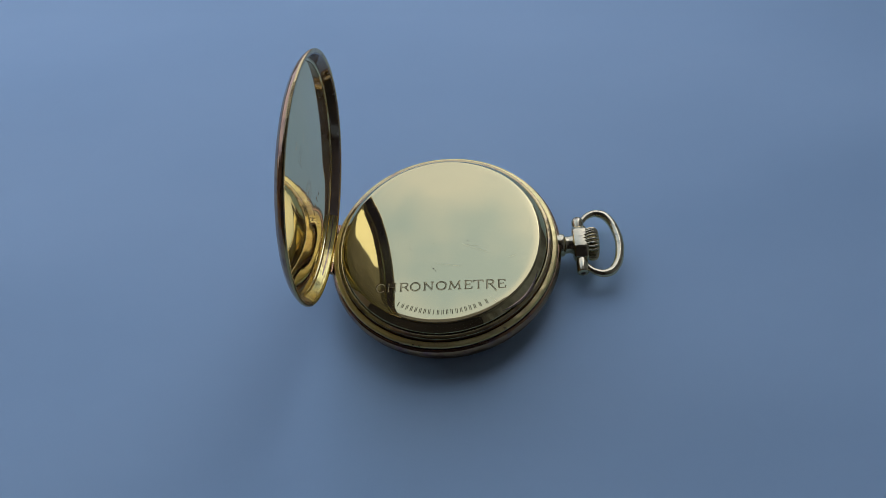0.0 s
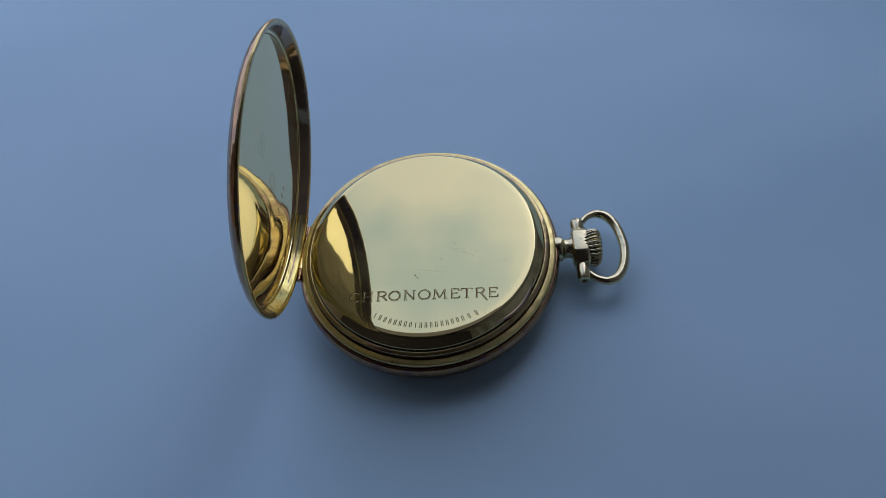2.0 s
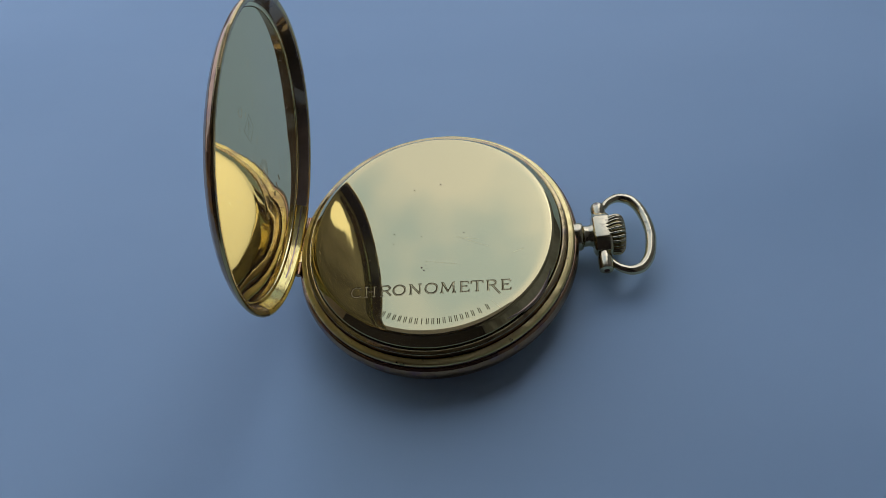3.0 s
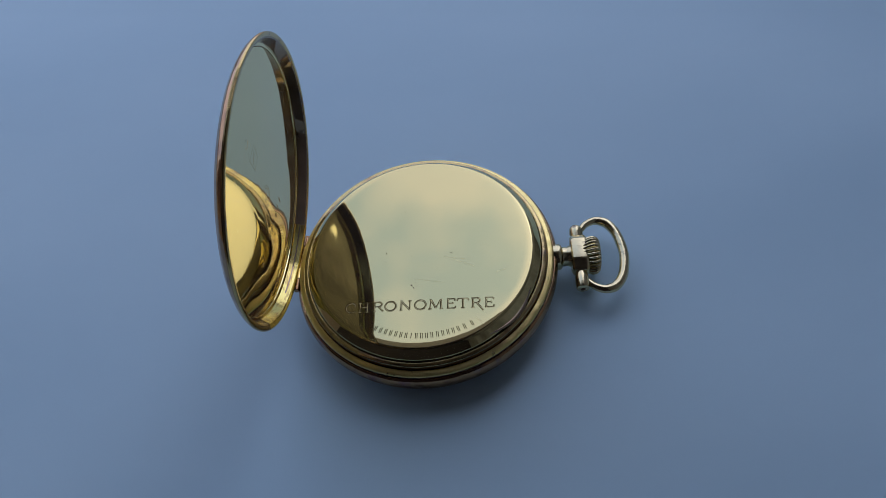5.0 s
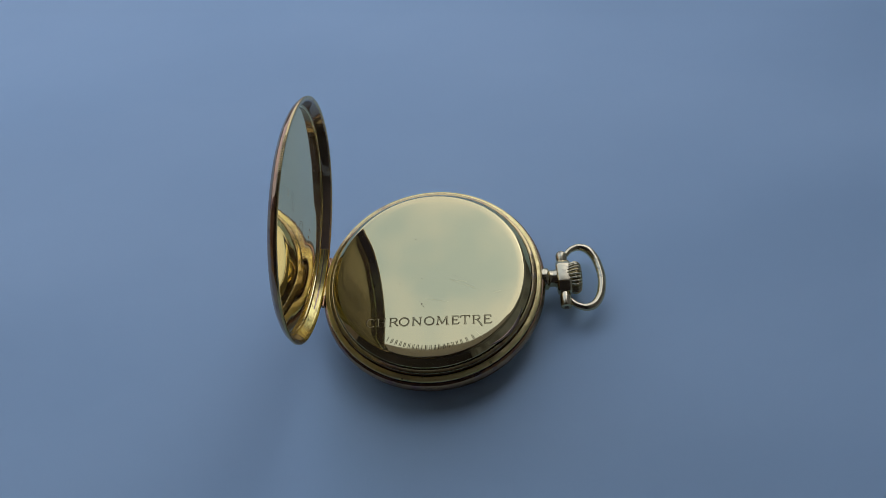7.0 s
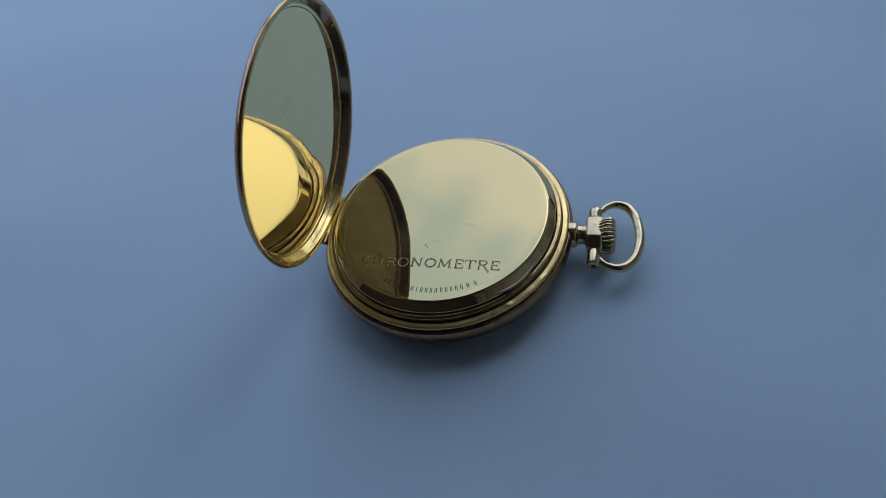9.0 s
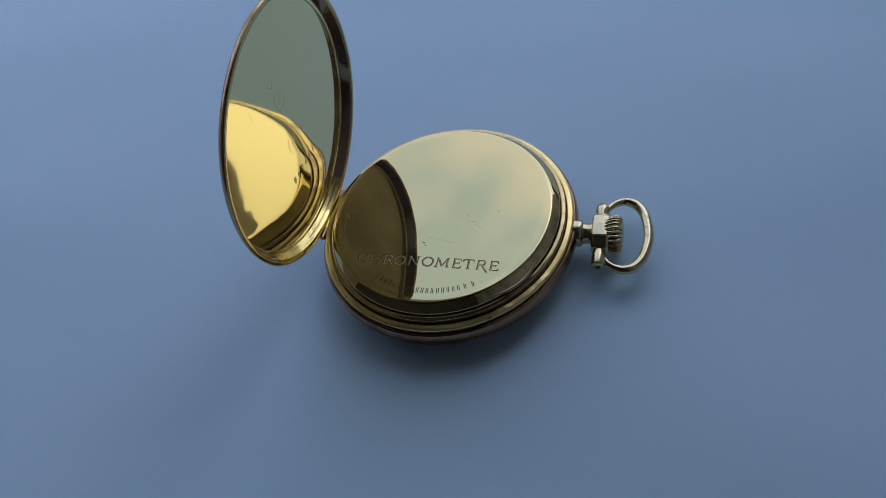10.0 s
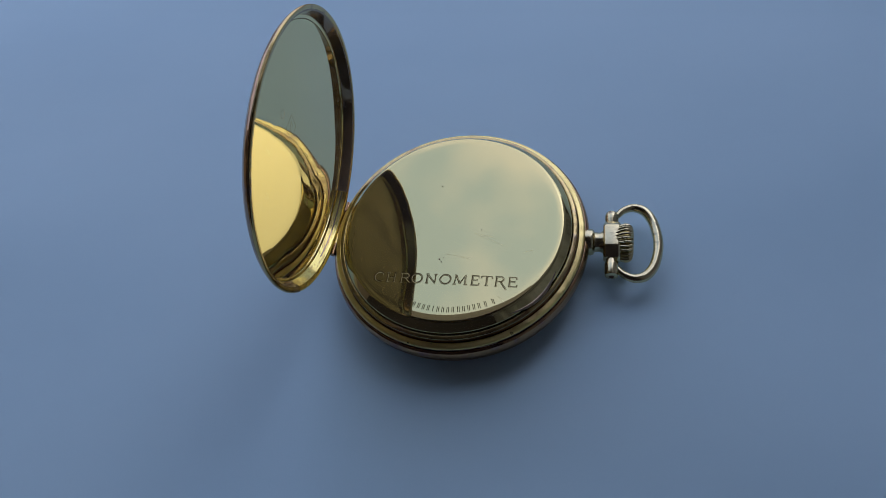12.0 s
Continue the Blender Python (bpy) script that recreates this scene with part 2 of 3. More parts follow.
def table():
    t = tagged(new("table"), "yellowish wooden table covered by a blue paper sheet", "table")
    t.location = (-0.42, 0.0, -0.75)
    bm = bmesh.new()
    box(bm, -0.65, 0.65, -0.42, 0.19, 0.72, 0.7495, 0.004)
    part("tabletop", bm, M_WOOD, t)
    for x in (-0.58, 0.58):
        for y in (-0.35, 0.13):
            bm = bmesh.new()
            box(bm, x - 0.025, x + 0.025, y - 0.025, y + 0.025, 0.0, 0.72, 0.003)
            part("leg", bm, M_WOOD, t)
    return t


def paper_sheet():
    bm = bmesh.new()
    nx, ny = 84, 74
    turn = radians(PAPER_TURN)
    grid = []
    for j in range(ny + 1):
        row = []
        for i in range(nx + 1):
            x, y = 0.42 * i / nx, 0.40 * j / ny
            far = min(1.0, max(0.0, (math.hypot(x + PAPER_X, y - 0.275) - 0.045) / 0.05))
            wave = noise.noise(Vector((x * 9, y * 24, 3.1))) + 0.5 * noise.noise(Vector((x * 22, y * 40, 9.7)))
            row.append(bm.verts.new((x, y, 0.0008 * far * (wave + 0.45))))
        grid.append(row)
    for ra, rb in zip(grid, grid[1:]):
        for i in range(nx):
            bm.faces.new((ra[i], ra[i + 1], rb[i + 1], rb[i]))
    solid = bmesh.ops.extrude_face_region(bm, geom=bm.faces[:])
    for v in solid["geom"]:
        if isinstance(v, bmesh.types.BMVert):
            v.co.z -= 0.0002
    turned(bm, Matrix.Translation((PAPER_X, -0.275, 0)) @ Matrix.Rotation(radians(PAPER_TURN), 4, "Z"))
    return tagged(part("paper_sheet", bm, M_PAPER), "plain light blue paper sheet lying flat on the table", "paper sheet")


# ---- the watch ----
DOME = 0.147


def dome(r):
    return -DOME * r * r / 484.0


def on_cover(x, y):
    return dome(math.hypot(x, y))


def lid_inside(r):
    """Depth of the lid's nearly flat inner face below its rim."""
    return -2.28 + 0.0004 * r * r


# shallow dents in the lid's polish: place across and along the lid, spread across and along, height, in mm
DENTS = ((7.5, 8.0, 4.2, 7.5, 0.11), (-10.0, -6.0, 4.0, 5.0, -0.012), (3.0, -13.0, 5.0, 4.0, 0.015), (-4.0, 12.0, 6.0, 5.0, -0.012))


def lid_face(x, y):
    """Height of the lid's inner face at a place, with its dents."""
    h = sum(a * math.exp(-((x - u) / su) ** 2 / 2 - ((y - v) / sv) ** 2 / 2) for u, v, su, sv, a in DENTS)
    h += 0.0055 * max(0.0, -y - 9.0) ** 2  # and dished towards the hinge
    h -= 0.0011 * max(0.0, x - 9.0) ** 2  # pressed back towards one side
    return lid_inside(math.hypot(x, y)) + h * max(0.0, 1 - (math.hypot(x, y) / 22.05) ** 6)


def letter_mesh(bm, ch, cx, cy, surface, height, width, turn=0.0, lift=0.012, bold=0.0):
    """One sign of the built-in font, fitted to a box in mm about (cx, cy), laid on a turned surface."""
    cu = bpy.data.curves.new("glyph", "FONT")
    cu.body = ch
    cu.size = 1.0
    cu.resolution_u = 3
    cu.offset = bold
    tmp = bpy.data.objects.new("glyph", cu)
    me = bpy.data.meshes.new_from_object(tmp)
    xs = [v.co.x for v in me.vertices]
    ys = [v.co.y for v in me.vertices]
    mx, my = (min(xs) + max(xs)) / 2, (min(ys) + max(ys)) / 2
    sx, sy = width / (max(xs) - min(xs)), height / (max(ys) - min(ys))
    c, s = math.cos(radians(turn)), math.sin(radians(turn))
    vs = []
    for v in me.vertices:
        px, py = (v.co.x - mx) * sx, (v.co.y - my) * sy
        x, y = cx + c * px - s * py, cy + s * px + c * py
        vs.append(bm.verts.new((x * MM, y * MM, (surface(x, y) + lift) * MM)))
    for f in me.polygons:
        try:
            bm.faces.new([vs[i] for i in f.vertices])
        except ValueError:
            pass
    bpy.data.objects.remove(tmp)
    bpy.data.curves.remove(cu)
    bpy.data.meshes.remove(me)


def tick(bm, x0, y0, x1, y1, width, surface, lift=0.016):
    """A stroke between two places in mm, laid on a turned surface."""
    d = Vector((x1 - x0, y1 - y0))
    s = Vector((-d.y, d.x)).normalized() * width / 2
    n = max(1, int(d.length / 0.8))
    rows = []
    for i in range(n + 1):
        p = Vector((x0, y0)) + d * (i / n)
        rows.append([bm.verts.new((q.x * MM, q.y * MM, (surface(q.x, q.y) + lift) * MM)) for q in (p - s, p + s)])
    for (a, b), (c, e) in zip(rows, rows[1:]):
        bm.faces.new((a, c, e, b))


def strokes(ch, tail=False):
    """Strokes of a serif capital in a box one wide and one high about its middle: from, to, and whether it is a thick one."""
    def arc(cx, cy, rx, ry, a0, a1, heavy, n=14):
        pts = [(cx + rx * math.cos(radians(a0 + (a1 - a0) * k / n)), cy + ry * math.sin(radians(a0 + (a1 - a0) * k / n))) for k in range(n + 1)]
        return [(a, b, heavy) for a, b in zip(pts, pts[1:])]

    def stem(x, top=0.5, foot=-0.5):
        return [((x, foot), (x, top), True), ((x - 0.14, foot), (x + 0.14, foot), False), ((x - 0.14, top), (x + 0.14, top), False)]
    if ch == "C":
        return arc(0.05, 0, 0.5, 0.5, 48, 312, True, 20) + [((0.38, 0.37), (0.38, 0.2), False)]
    if ch == "O":
        return arc(0, 0, 0.5, 0.5, 0, 360, True, 26)
    if ch == "H":
        return stem(-0.36) + stem(0.36) + [((-0.36, 0.02), (0.36, 0.02), False)]
    if ch == "N":
        return stem(-0.38) + [((-0.4, 0.5), (0.4, -0.5), True), ((0.38, -0.5), (0.38, 0.5), False), ((0.24, 0.5), (0.52, 0.5), False)]
    if ch == "M":
        return [((-0.36, 0.5), (-0.44, -0.5), False), ((-0.56, -0.5), (-0.3, -0.5), False), ((-0.36, 0.5), (0.0, -0.42), True), ((0.0, -0.42), (0.36, 0.5), False),
                ((0.36, 0.5), (0.42, -0.5), True), ((0.3, -0.5), (0.56, -0.5), False), ((-0.48, 0.5), (-0.34, 0.5), False), ((0.34, 0.5), (0.48, 0.5), False)]
    if ch == "T":
        return [((0, -0.5), (0, 0.5), True), ((-0.16, -0.5), (0.16, -0.5), False), ((-0.5, 0.5), (0.5, 0.5), False), ((-0.5, 0.5), (-0.52, 0.26), False), ((0.5, 0.5), (0.52, 0.26), False)]
    if ch == "R":
        leg = (0.72, -0.85) if tail else (0.52, -0.5)
        return stem(-0.34) + [((-0.34, 0.5), (0.08, 0.5), False)] + arc(0.08, 0.25, 0.3, 0.25, 90, -90, True, 10) + [((0.08, 0.0), (-0.34, 0.0), False), ((0.05, 0.0), leg, True)]
    return stem(-0.32) + [((-0.32, 0.5), (0.42, 0.5), False), ((0.42, 0.5), (0.44, 0.28), False), ((-0.32, 0.03), (0.22, 0.03), False), ((0.22, 0.13), (0.22, -0.07), False),
                          ((-0.32, -0.5), (0.46, -0.5), False), ((0.46, -0.5), (0.5, -0.26), False)]


def pocket_watch():
    w = tagged(new("pocket_watch"), "open gold pocket watch lying face down, back lid raised", "pocket watch")
    w.location = (0, 0, REST * MM)

    # case with its seat rings
    prof = rounded([(21.6, -3.8), (22.06, -2.6), (22.12, -2.0), (22.3, -1.94), (22.9, -2.1), (22.96, -2.3)], 0.1)
    part("seat_ring", lathe(prof), M_SEAT, w, "satin gold seat ring dulled by tarnish")
    # seat ring's side, split off so that its colour carries the shade
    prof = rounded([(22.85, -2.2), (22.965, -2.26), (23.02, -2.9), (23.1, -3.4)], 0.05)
    part("ring_skirt", lathe(prof), M_SKIRT, w, "tarnished side of the seat ring, shade put into its red-brown colour")
    prof = rounded([(23.04, -3.6), (23.14, -3.1), (23.27, -3.06), (24.02, -3.22), (24.21, -3.38), (24.27, -3.56)], 0.1)
    part("case_band", lathe(prof), M_BAND, w, "bright yellow gold case band with purple tarnish")
    # the band's edge likewise, with the shade in its colour
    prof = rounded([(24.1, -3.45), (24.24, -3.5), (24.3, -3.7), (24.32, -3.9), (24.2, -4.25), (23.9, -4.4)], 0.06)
    part("band_skirt", lathe(prof), M_SKIRT, w, "tarnished edge below the band, shade put into its red-brown colour")
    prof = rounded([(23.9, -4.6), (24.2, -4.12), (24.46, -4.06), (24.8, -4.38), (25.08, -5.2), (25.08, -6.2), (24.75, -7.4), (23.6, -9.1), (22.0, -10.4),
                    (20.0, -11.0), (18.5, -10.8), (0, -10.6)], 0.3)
    part("bezel", lathe(prof), M_CASE, w, "worn gold bezel, its colour darkened for the shaded paper it mirrors")

    # inner cover
    prof = [(0, 0)] + [(r, dome(r)) for r in (3, 6, 9, 12, 15, 17, 18.5, 19.0)]
    prof += [(r, dome(r) - 0.03 * ((r - 19.0) / 1.2) ** 2) for r in (19.3, 19.6, 19.9)]
    r, z = 20.1, dome(20.1) - 0.03
    for slope in (3, 6, 10, 15, 21, 28, 34, 39, 42, 44):  # the edge rolls over into a bevel
        prof.append((r, z))
        r, z = r + 0.1 * math.cos(radians(slope)), z - 0.1 * math.sin(radians(slope))
    prof += rounded([(r, z), (21.98, z - (21.98 - r) * 0.97), (21.98, -2.3)], 0.2)
    prof += [(21.94, -2.5), (21.6, -3.3)]
    cover = part("inner_cover", lathe(prof, 240), M_COVER, w, "mirror-polished gold inner dust cover with engraving", sharp=50)

    bm = bmesh.new()
    glint_bm = bmesh.new()
    line = "CHRONOMETRE"
    at = [(-12.75, 1.85), (-10.4, 1.85), (-7.8, 1.85), (-5.5, 1.95), (-2.8, 2.0), (-0.15, 1.95), (2.6, 2.35), (5.3, 1.6), (7.4, 1.9), (9.75, 1.75), (12.05, 1.65)]
    for i, (ch, (x, wd)) in enumerate(zip(line, at)):
        y = -11.7 - 0.56 * i / 10
        for (xa, ya), (xb, yb), heavy in strokes(ch, i == 9):
            pa, pb = (Vector((x + wd * u + 0.023 * 1.85 * v, y + 1.85 * v - 0.023 * wd * u)) for u, v in ((xa, ya), (xb, yb)))
            thick = 0.34 if heavy else 0.245
            tick(bm, pa.x, pa.y, pb.x, pb.y, thick, on_cover, 0.014 + 0.0007 * (len(bm.faces) % 7))
            # a thin bright strip off to one side paints the stroke's highlight
            tick(glint_bm, pa.x + 0.06, pa.y - 0.06, pb.x + 0.06, pb.y - 0.06, thick * 0.24, on_cover, 0.022 + 0.0005 * (len(bm.faces) % 7))
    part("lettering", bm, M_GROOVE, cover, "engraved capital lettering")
    part("lettering_glint", glint_bm, M_CUT, cover, "bright strips painted as one-sided highlights on the engraved strokes")

    # maker's line as plain engraved bars along an arc
    bm = bmesh.new()
    words = ((13, -8.9, 1.9), (5, 2.9, 6.5), (2, 7.6, 8.9))
    for count, xa, xb in words:
        for i in range(count):
            x = xa + (xb - xa) * i / (count - 1)
            y = -18.02 + 0.0268 * (x - 0.5) ** 2
            slope = 0.0536 * (x - 0.5)
            n = Vector((-slope, 1, 0)).normalized() * 0.52
            for side in ((0.0,) if count == 13 and i in (0, 8) else (-0.15, 0.15)):
                tick(bm, x + side - n.x, y - n.y, x + side + n.x, y + n.y, 0.13, on_cover)
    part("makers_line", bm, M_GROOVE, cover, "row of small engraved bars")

    # dark specks on the polish
    specks = ((1.5, 9.5, 0.11), (-3.3, 8.7, 0.12), (5.45, -1.4, 0.11), (11.0, -0.2, 0.09), (-1.8, -7.85, 0.17), (-1.4, -8.4, 0.13), (-6.7, -0.6, 0.1),
              (-6.7, -2.65, 0.1), (6.6, 4.9, 0.07), (-0.6, 2.6, 0.06), (0.8, -0.5, 0.07), (-1.9, -1.6, 0.08), (7.9, 1.4, 0.06), (3.0, -4.6, 0.07), (-4.9, 5.2, 0.06),
              (-1.1, -7.4, 0.07), (-0.9, -8.1, 0.06), (-2.3, -7.3, 0.06), (9.2, 7.4, 0.05), (-9.6, 3.1, 0.05))
    for x, y, r in specks:
        bm = bmesh.new()
        bmesh.ops.create_circle(bm, cap_ends=True, segments=7, radius=r * MM, matrix=Matrix.Translation((x * MM, y * MM, (dome(math.hypot(x, y)) + 0.012) * MM)))
        part("speck", bm, M_SPECK, cover)
    bm = bmesh.new()
    for x0, y0, x1, y1 in ((4.2, -2.1, 9.6, -4.6), (-1.2, -6.6, 4.0, -7.6), (13.6, -6.1, 15.2, -5.6), (9.6, -15.0, 11.0, -16.4), (5.5, -2.4, 8.0, -3.0)):
        tick(bm, x0, y0, x1, y1, 0.03, on_cover)
    part("scratches", bm, M_CUT, cover)

    # thumb lip on the cover's edge
    bm = bmesh.new()
    pts, rad = [], []
    for i in range(25):
        t = i / 24
        a = radians(-58 + 34 * t)
        swell = math.sin(math.pi * t)
        r = 21.35 + 0.65 * swell
        pts.append((r * math.cos(a), r * math.sin(a), 20.33 - r))
        rad.append(0.06 + 0.4 * swell)
    tube(bm, pts, rad, 12, 0.6)
    part("thumb_lip", bm, M_DARKGOLD, cover, "polished lip for the thumb nail, colour darkened to dull its sky glint")

    # raised lid
    axle = Vector((0.0541, 0.9968, -0.0583)).normalized()  # along the hinge
    pin = Vector((-24.51, 0.09, -4.11))
    d = Vector((0.1141, 0.0519, 0.9921))
    d = (d - d.dot(axle) * axle).normalized()
    n = axle.cross(d)
    c = pin + d * 24.48
    frame_m = Matrix([[axle[i], d[i], n[i], c[i] * MM] for i in range(3)] + [[0, 0, 0, 1]])
    shoulder = rounded([(22.0, -2.26), (22.1, -2.22), (22.16, -1.96), (22.26, -1.9), (22.7, -1.84), (22.72, -1.9)], 0.06, 4)
    seat = rounded([(22.68, -1.9), (22.74, -1.72), (23.45, -0.22), (23.7, -0.2)], 0.07, 4)
    edge = rounded([(23.62, -0.3), (23.72, -0.08), (24.0, -0.0), (24.3, 0.0), (24.48, -0.14), (24.44, -0.42), (24.3, -0.6)], 0.12, 4)
    back = rounded([(24.3, -0.4), (24.43, -0.44), (24.36, -0.6), (23.85, -1.3), (22.6, -2.15), (20.5, -2.55), (12.0, -2.75), (0, -2.85)], 0.5, 5)
    bm = lathe([(22.05 * i / 58, 0.0) for i in range(59)], 200)
    for v in bm.verts:
        x, y = v.co.x / MM, v.co.y / MM
        v.co.z = lid_face(x, y) * MM
    lid = part("lid", bm, M_LID, w, "raised gold back lid, polished inside, mirroring the watch", sharp=45)
    lid.matrix_local = frame_m
    # the darkened gold keeps the outside from mirroring pale paper
    part("lid_back", lathe(back, 240), M_CASE, lid, "tarnished gold outside of the lid, its colour darkened against mirrored paper", sharp=45)
    # the seat's dark reflections are put into its base colour
    part("lid_seat", lathe(seat, 240), M_DARKGOLD, lid, "stepped gold seat inside the rim, dark reflections put into its colour", sharp=45)
    part("lid_shoulder", lathe(shoulder, 240), M_LID, lid, sharp=45)

    def ribbed(a, r, z):  # the thumb edge is cut into fine ribs
        inside = max(0.0, 1 - (abs(math.degrees(a) - 99.0) / 9.5) ** 8) if r > 24.2 else 0.0
        return 1.0 + inside * (0.0035 + 0.0016 * math.cos(a * 480))
    part("lid_rim", lathe(edge, 2880, ribbed), M_RIM, lid, "worn brownish gold rim with a ribbed thumb edge", sharp=70)

    # hallmarks struck inside the lid
    def ring(bm, x, y, r, wd, surface, segs=28, sx=1.0):
        for i in range(segs):
            a, b = 2 * math.pi * i / segs, 2 * math.pi * (i + 1) / segs
            tick(bm, x + r * sx * math.cos(a), y + r * math.sin(a), x + r * sx * math.cos(b), y + r * math.sin(b), wd, surface)

    bm = bmesh.new()
    ring(bm, 0.0, -3.4, 2.0, 0.1, lid_face, 36)
    ring(bm, 0.0, -3.4, 1.55, 0.06, lid_face, 30)
    for x0, y0, x1, y1 in ((-0.9, -3.9, -0.2, -2.8), (-0.2, -2.8, 0.4, -3.6), (0.4, -3.6, 0.9, -2.7), (-0.7, -3.1, 0.1, -4.2), (0.1, -4.2, 0.8, -4.0), (-0.3, -3.5, 0.5, -3.1), (-0.6, -4.3, -0.1, -3.7)):
        tick(bm, x0, y0, x1, y1, 0.09, lid_face)
    part("round_hallmark", bm, M_FAINT, lid, "round struck hallmark")
    bm = bmesh.new()
    for x0, y0, x1, y1 in ((1.3, 7.7, -1.9, 7.4), (-1.9, 7.4, -1.0, 4.3), (-1.0, 4.3, 1.5, 4.9), (1.5, 4.9, 1.3, 7.7), (-0.4, 6.1, 0.5, 7.1), (0.5, 7.1, 0.6, 5.9), (-0.9, 5.6, 0.1, 6.4)):
        tick(bm, x0, y0, x1, y1, 0.06, lid_face)
    ring(bm, -1.2, 10.4, 0.7, 0.08, lid_face, 16)
    for x, y in ((5.8, 5.6), (8.8, 2.6), (4.6, 5.2)):
        tick(bm, x, y, x + 0.3, y - 0.4, 0.1, lid_face)
    part("diamond_hallmark", bm, M_FAINT, lid, "faint diamond hallmark")
    bm = bmesh.new()
    for i, ch in enumerate("86261"):
        letter_mesh(bm, ch, -3.5 + 1.7 * i, -9.9, lid_face, 1.45, 0.85 if ch != "1" else 0.3, bold=0.012)
    tick(bm, 5.0, -10.5, 5.0, -9.3, 0.3, lid_face)
    part("serial_digits", bm, M_MARK, lid, "struck digits")

    # specks and nicks on the lid's polish
    for x, y, r in ((-6.5, -6.8, 0.1), (-6.0, -7.2, 0.07), (-8.2, -9.3, 0.06), (-3.6, -9.0, 0.07), (-9.8, -12.6, 0.08), (4.9, 5.5, 0.07), (8.3, 5.9, 0.09), (-1.5, 8.6, 0.06), (6.2, 6.4, 0.05),
                    (-11.2, -3.4, 0.07), (-4.4, -4.2, 0.05), (-12.4, -8.6, 0.06), (-7.6, -13.8, 0.07), (-2.2, -12.6, 0.06), (-13.0, 0.8, 0.05), (-8.8, -1.2, 0.05)):
        bm = bmesh.new()
        bmesh.ops.create_circle(bm, cap_ends=True, segments=7, radius=r * MM, matrix=Matrix.Translation((x * MM, y * MM, (lid_face(x, y) + 0.012) * MM)))
        part("speck", bm, M_SPECK, lid)

    # hair scratches across the polish
    bm = bmesh.new()
    rnd = random.Random(11)
    for i in range(26):
        a, r = rnd.uniform(0, 2 * math.pi), 19.0 * math.sqrt(rnd.random())
        x, y, lean, long = r * math.cos(a), r * math.sin(a), rnd.gauss(1.1, 0.5), rnd.uniform(0.5, 2.4)
        tick(bm, x, y, x + long * math.cos(lean), y + long * math.sin(lean), rnd.uniform(0.015, 0.035), lid_face)
    part("scratches", bm, M_CUT, lid)

    # hinge leaf let into the lid's seat
    bm = bmesh.new()
    rows = []
    for i in range(33):
        a = radians(-142.0 + 73.5 * i / 32)
        rows.append([bm.verts.new((r * MM * math.cos(a), r * MM * math.sin(a), z * MM))
                     for r, z in ((22.15, -1.86), (22.3, -1.82), (22.66, -1.77), (22.72, -1.66), (23.36, -0.24), (23.5, -0.14), (24.15, 0.06), (24.4, 0.0), (24.52, -0.3))])
    for ra, rb in zip(rows, rows[1:]):
        for k in range(len(ra) - 1):
            bm.faces.new((ra[k], ra[k + 1], rb[k + 1], rb[k]))
    part("hinge_leaf", bm, M_LEAF, lid, "bright yellow gold hinge leaf", sharp=20)

    bm = bmesh.new()
    rows = []
    for i in range(33):
        a = radians(-109.0 + 40.0 * i / 32)
        rows.append([bm.verts.new((r * MM * math.cos(a), r * MM * math.sin(a), z * MM)) for r, z in ((22.93, -1.12), (23.03, -0.9))])
    for (a0, a1), (b0, b1) in zip(rows, rows[1:]):
        bm.faces.new((a0, a1, b1, b0))
    part("hinge_seam", bm, M_DARKGOLD, lid, "dark seam across the hinge leaf")

    # hinge: knuckles turn about one pin
    for i in range(5):
        y0, y1 = -5.2 + 2.6 * i, -5.2 + 2.6 * (i + 1) - 0.08
        bm = bmesh.new()
        tube(bm, [pin + axle * u + Vector((0.2, 0, 0.0)) for u in (y0, y0 + 0.06, y1 - 0.06, y1)], [0.46, 0.52, 0.52, 0.46], 18)
        part("hinge_knuckle", bm, M_CASE if i % 2 == 0 else M_LID, w)
    bm = bmesh.new()
    box(bm, -24.75 * MM, -23.4 * MM, -4.5 * MM, 6.6 * MM, -5.3 * MM, -4.2 * MM, 0.0003, 3)
    part("hinge_block", bm, M_CASE, w)

    # neck, square pendant, crown, pins and bow along +x
    ax = -6.3
    turn_x = Matrix.Translation((0, 0, ax * MM)) @ Matrix.Rotation(radians(90), 4, "Y")
    prof = rounded([(0, 23.9), (2.5, 23.9), (2.5, 25.35), (2.35, 25.75), (1.9, 25.95), (1.82, 26.9), (2.2, 27.75), (0, 27.9)], 0.2)
    part("neck", turned(lathe(prof, 48), turn_x), M_STEM, w)
    bm = bmesh.new()
    section = ((4.1, -0.2), (3.9, 1.3), (2.3, 2.65), (-2.1, 2.65), (-3.9, 1.2), (-4.1, -0.6), (-2.6, -2.3), (2.6, -2.3))
    ends = [[bm.verts.new((x * MM, y * MM * k, (ax + z * k) * MM)) for y, z in section] for x, k in ((27.55, 0.86), (27.95, 1.0), (30.35, 1.0), (30.75, 0.9))]
    for ra, rb in zip(ends, ends[1:]):
        for a, b in zip(range(8), (1, 2, 3, 4, 5, 6, 7, 0)):
            bm.faces.new((ra[a], ra[b], rb[b], rb[a]))
    bm.faces.new(ends[0]), bm.faces.new(ends[-1])
    bmesh.ops.bevel(bm, geom=bm.edges[:], offset=0.00022, segments=3, profile=0.5, affect="EDGES")
    part("pendant", bm, M_STEM, w, "square pale gold pendant block", sharp=60)

    def flute(a, r, z):
        lean = a + 0.03 * (z - 31.0)
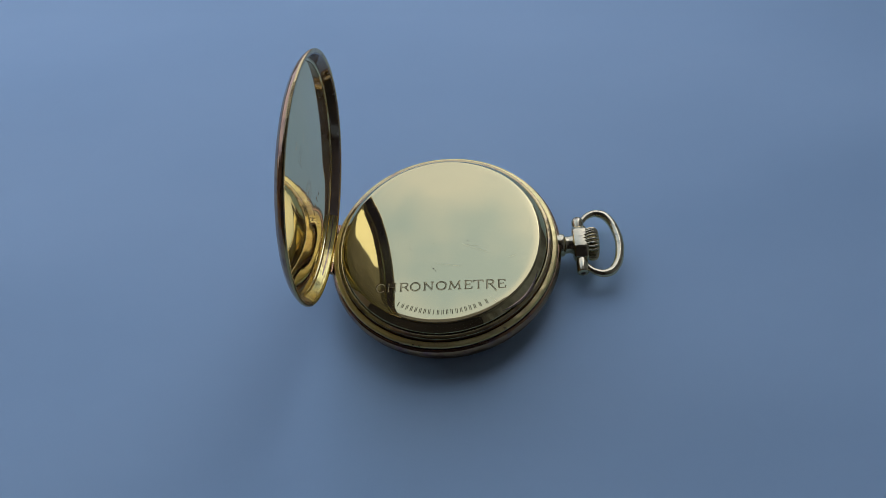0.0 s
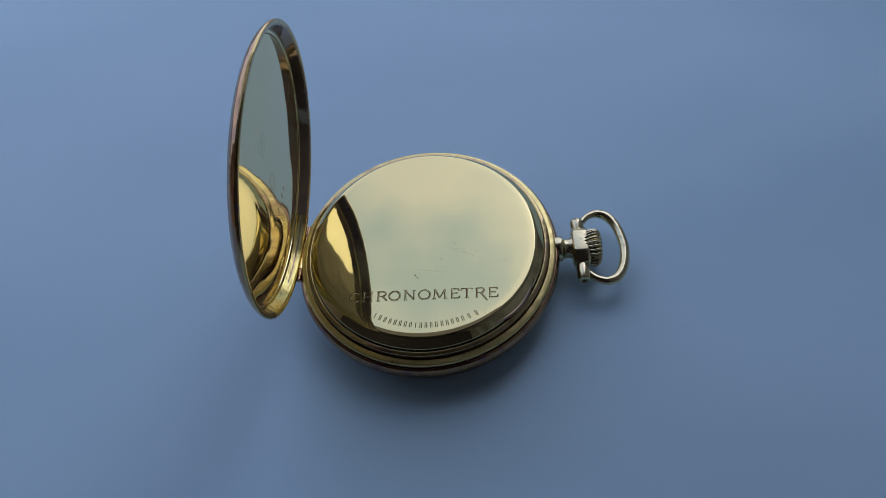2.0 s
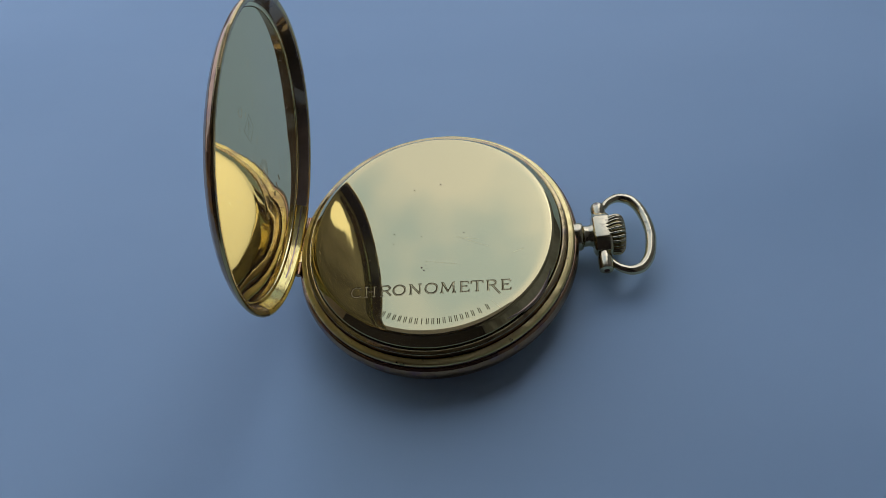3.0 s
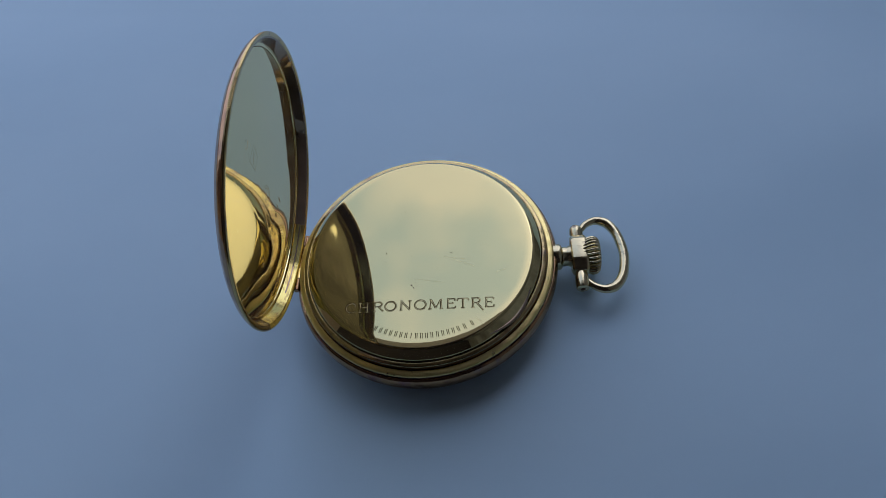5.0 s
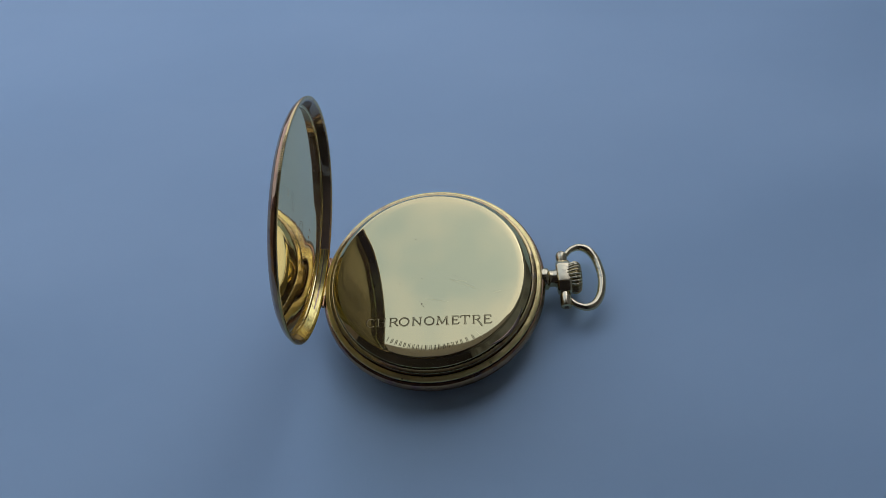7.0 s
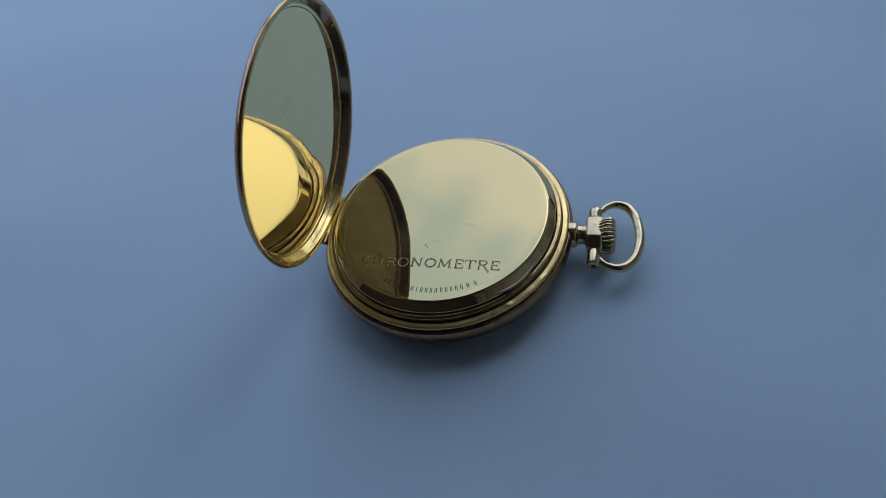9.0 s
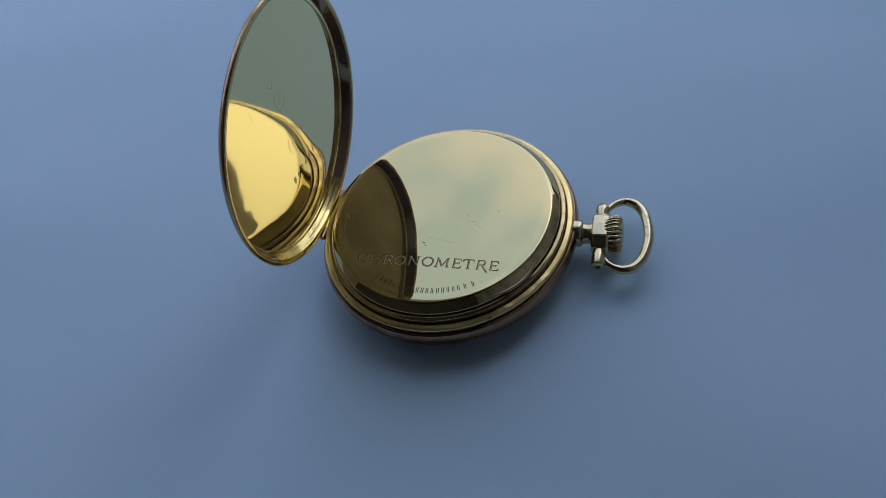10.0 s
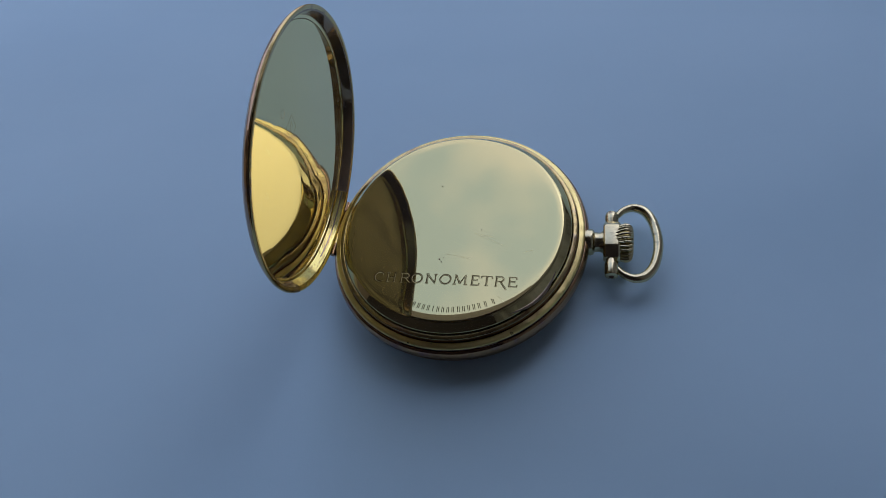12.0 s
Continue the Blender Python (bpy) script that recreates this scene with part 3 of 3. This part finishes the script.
        return 1.0 + (0.17 * (abs(math.cos(13 * lean)) ** 0.8 - 0.75) if r > 2.0 and 28.9 < z < 32.9 else 0.0)
    prof = rounded([(0, 28.6), (1.9, 29.0), (2.75, 29.7), (3.3, 30.6), (3.55, 31.5), (3.45, 32.3), (3.0, 32.85), (2.4, 33.05), (1.3, 33.15), (0, 33.2)], 0.3)
    part("crown", turned(lathe(prof, 312, flute), Matrix.Translation((0, 0, -0.2 * MM)) @ turn_x), M_STEM, w, "fluted winding crown", sharp=40)
    for s, reach in ((1, 6.75), (-1, 7.35)):
        bm = bmesh.new()
        tip = ((0.85, 1.26), (0.4, 1.1), (0.12, 0.8), (0.0, 0.35)) if s > 0 else ((0.5, 1.26), (0.15, 1.16), (0.0, 0.92))
        stops = [(3.0, 1.0), (3.9, 1.1), (4.9, 1.28)] + [(reach - back, r) for back, r in tip]
        tube(bm, [(29.1, s * y, ax) for y, r in stops], [r for y, r in stops], 24)
        pin_ob = part("bow_pin", bm, M_STEM, w, sharp=40)
        if s < 0:
            bm = bmesh.new()
            tube(bm, [(29.1, -7.3, ax), (29.1, -7.38, ax)], [0.5, 0.46], 16)
            part("screw_slot", bm, M_SPECK, pin_ob, "dark recessed screw end")
    half = [(29.5, 5.3), (30.2, 5.95), (31.05, 6.95), (32.35, 7.7), (33.7, 7.9), (35.4, 7.2), (36.8, 5.2), (37.55, 2.6), (37.85, 0.0)]
    half = [(29.5 + (x - 29.5) * 0.965, y) for x, y in half]
    pts = [(x, y + 0.15) for x, y in half] + [(x, -0.93 * y) for x, y in reversed(half[:-1])]
    line, rad = [], []

    def droop(x):
        return ax - 0.1 - 0.7 * (x - 29.3) / 8.1
    for i in range(len(pts) - 1):
        p0, p1, p2, p3 = (Vector(pts[max(0, min(len(pts) - 1, i + k))]) for k in (-1, 0, 1, 2))
        for k in range(6):
            t = k / 6
            q = 0.5 * ((2 * p1) + (p2 - p0) * t + (2 * p0 - 5 * p1 + 4 * p2 - p3) * t * t + (3 * p1 - p0 - 3 * p2 + p3) * t ** 3)
            line.append((q.x, q.y, droop(q.x)))
    line.append((*pts[-1], droop(pts[-1][0])))
    for x, y, z in line:
        rad.append(0.58 + 0.34 * min(1.0, max(0.0, (x - 29.8) / 5.0)))
    bm = bmesh.new()
    tube(bm, line, rad, 18, 1.0)
    part("bow", bm, M_STEM, w, "D-shaped pale gold bow ring", sharp=60)
    return w


setting()
table()
paper_sheet()
pocket_watch()
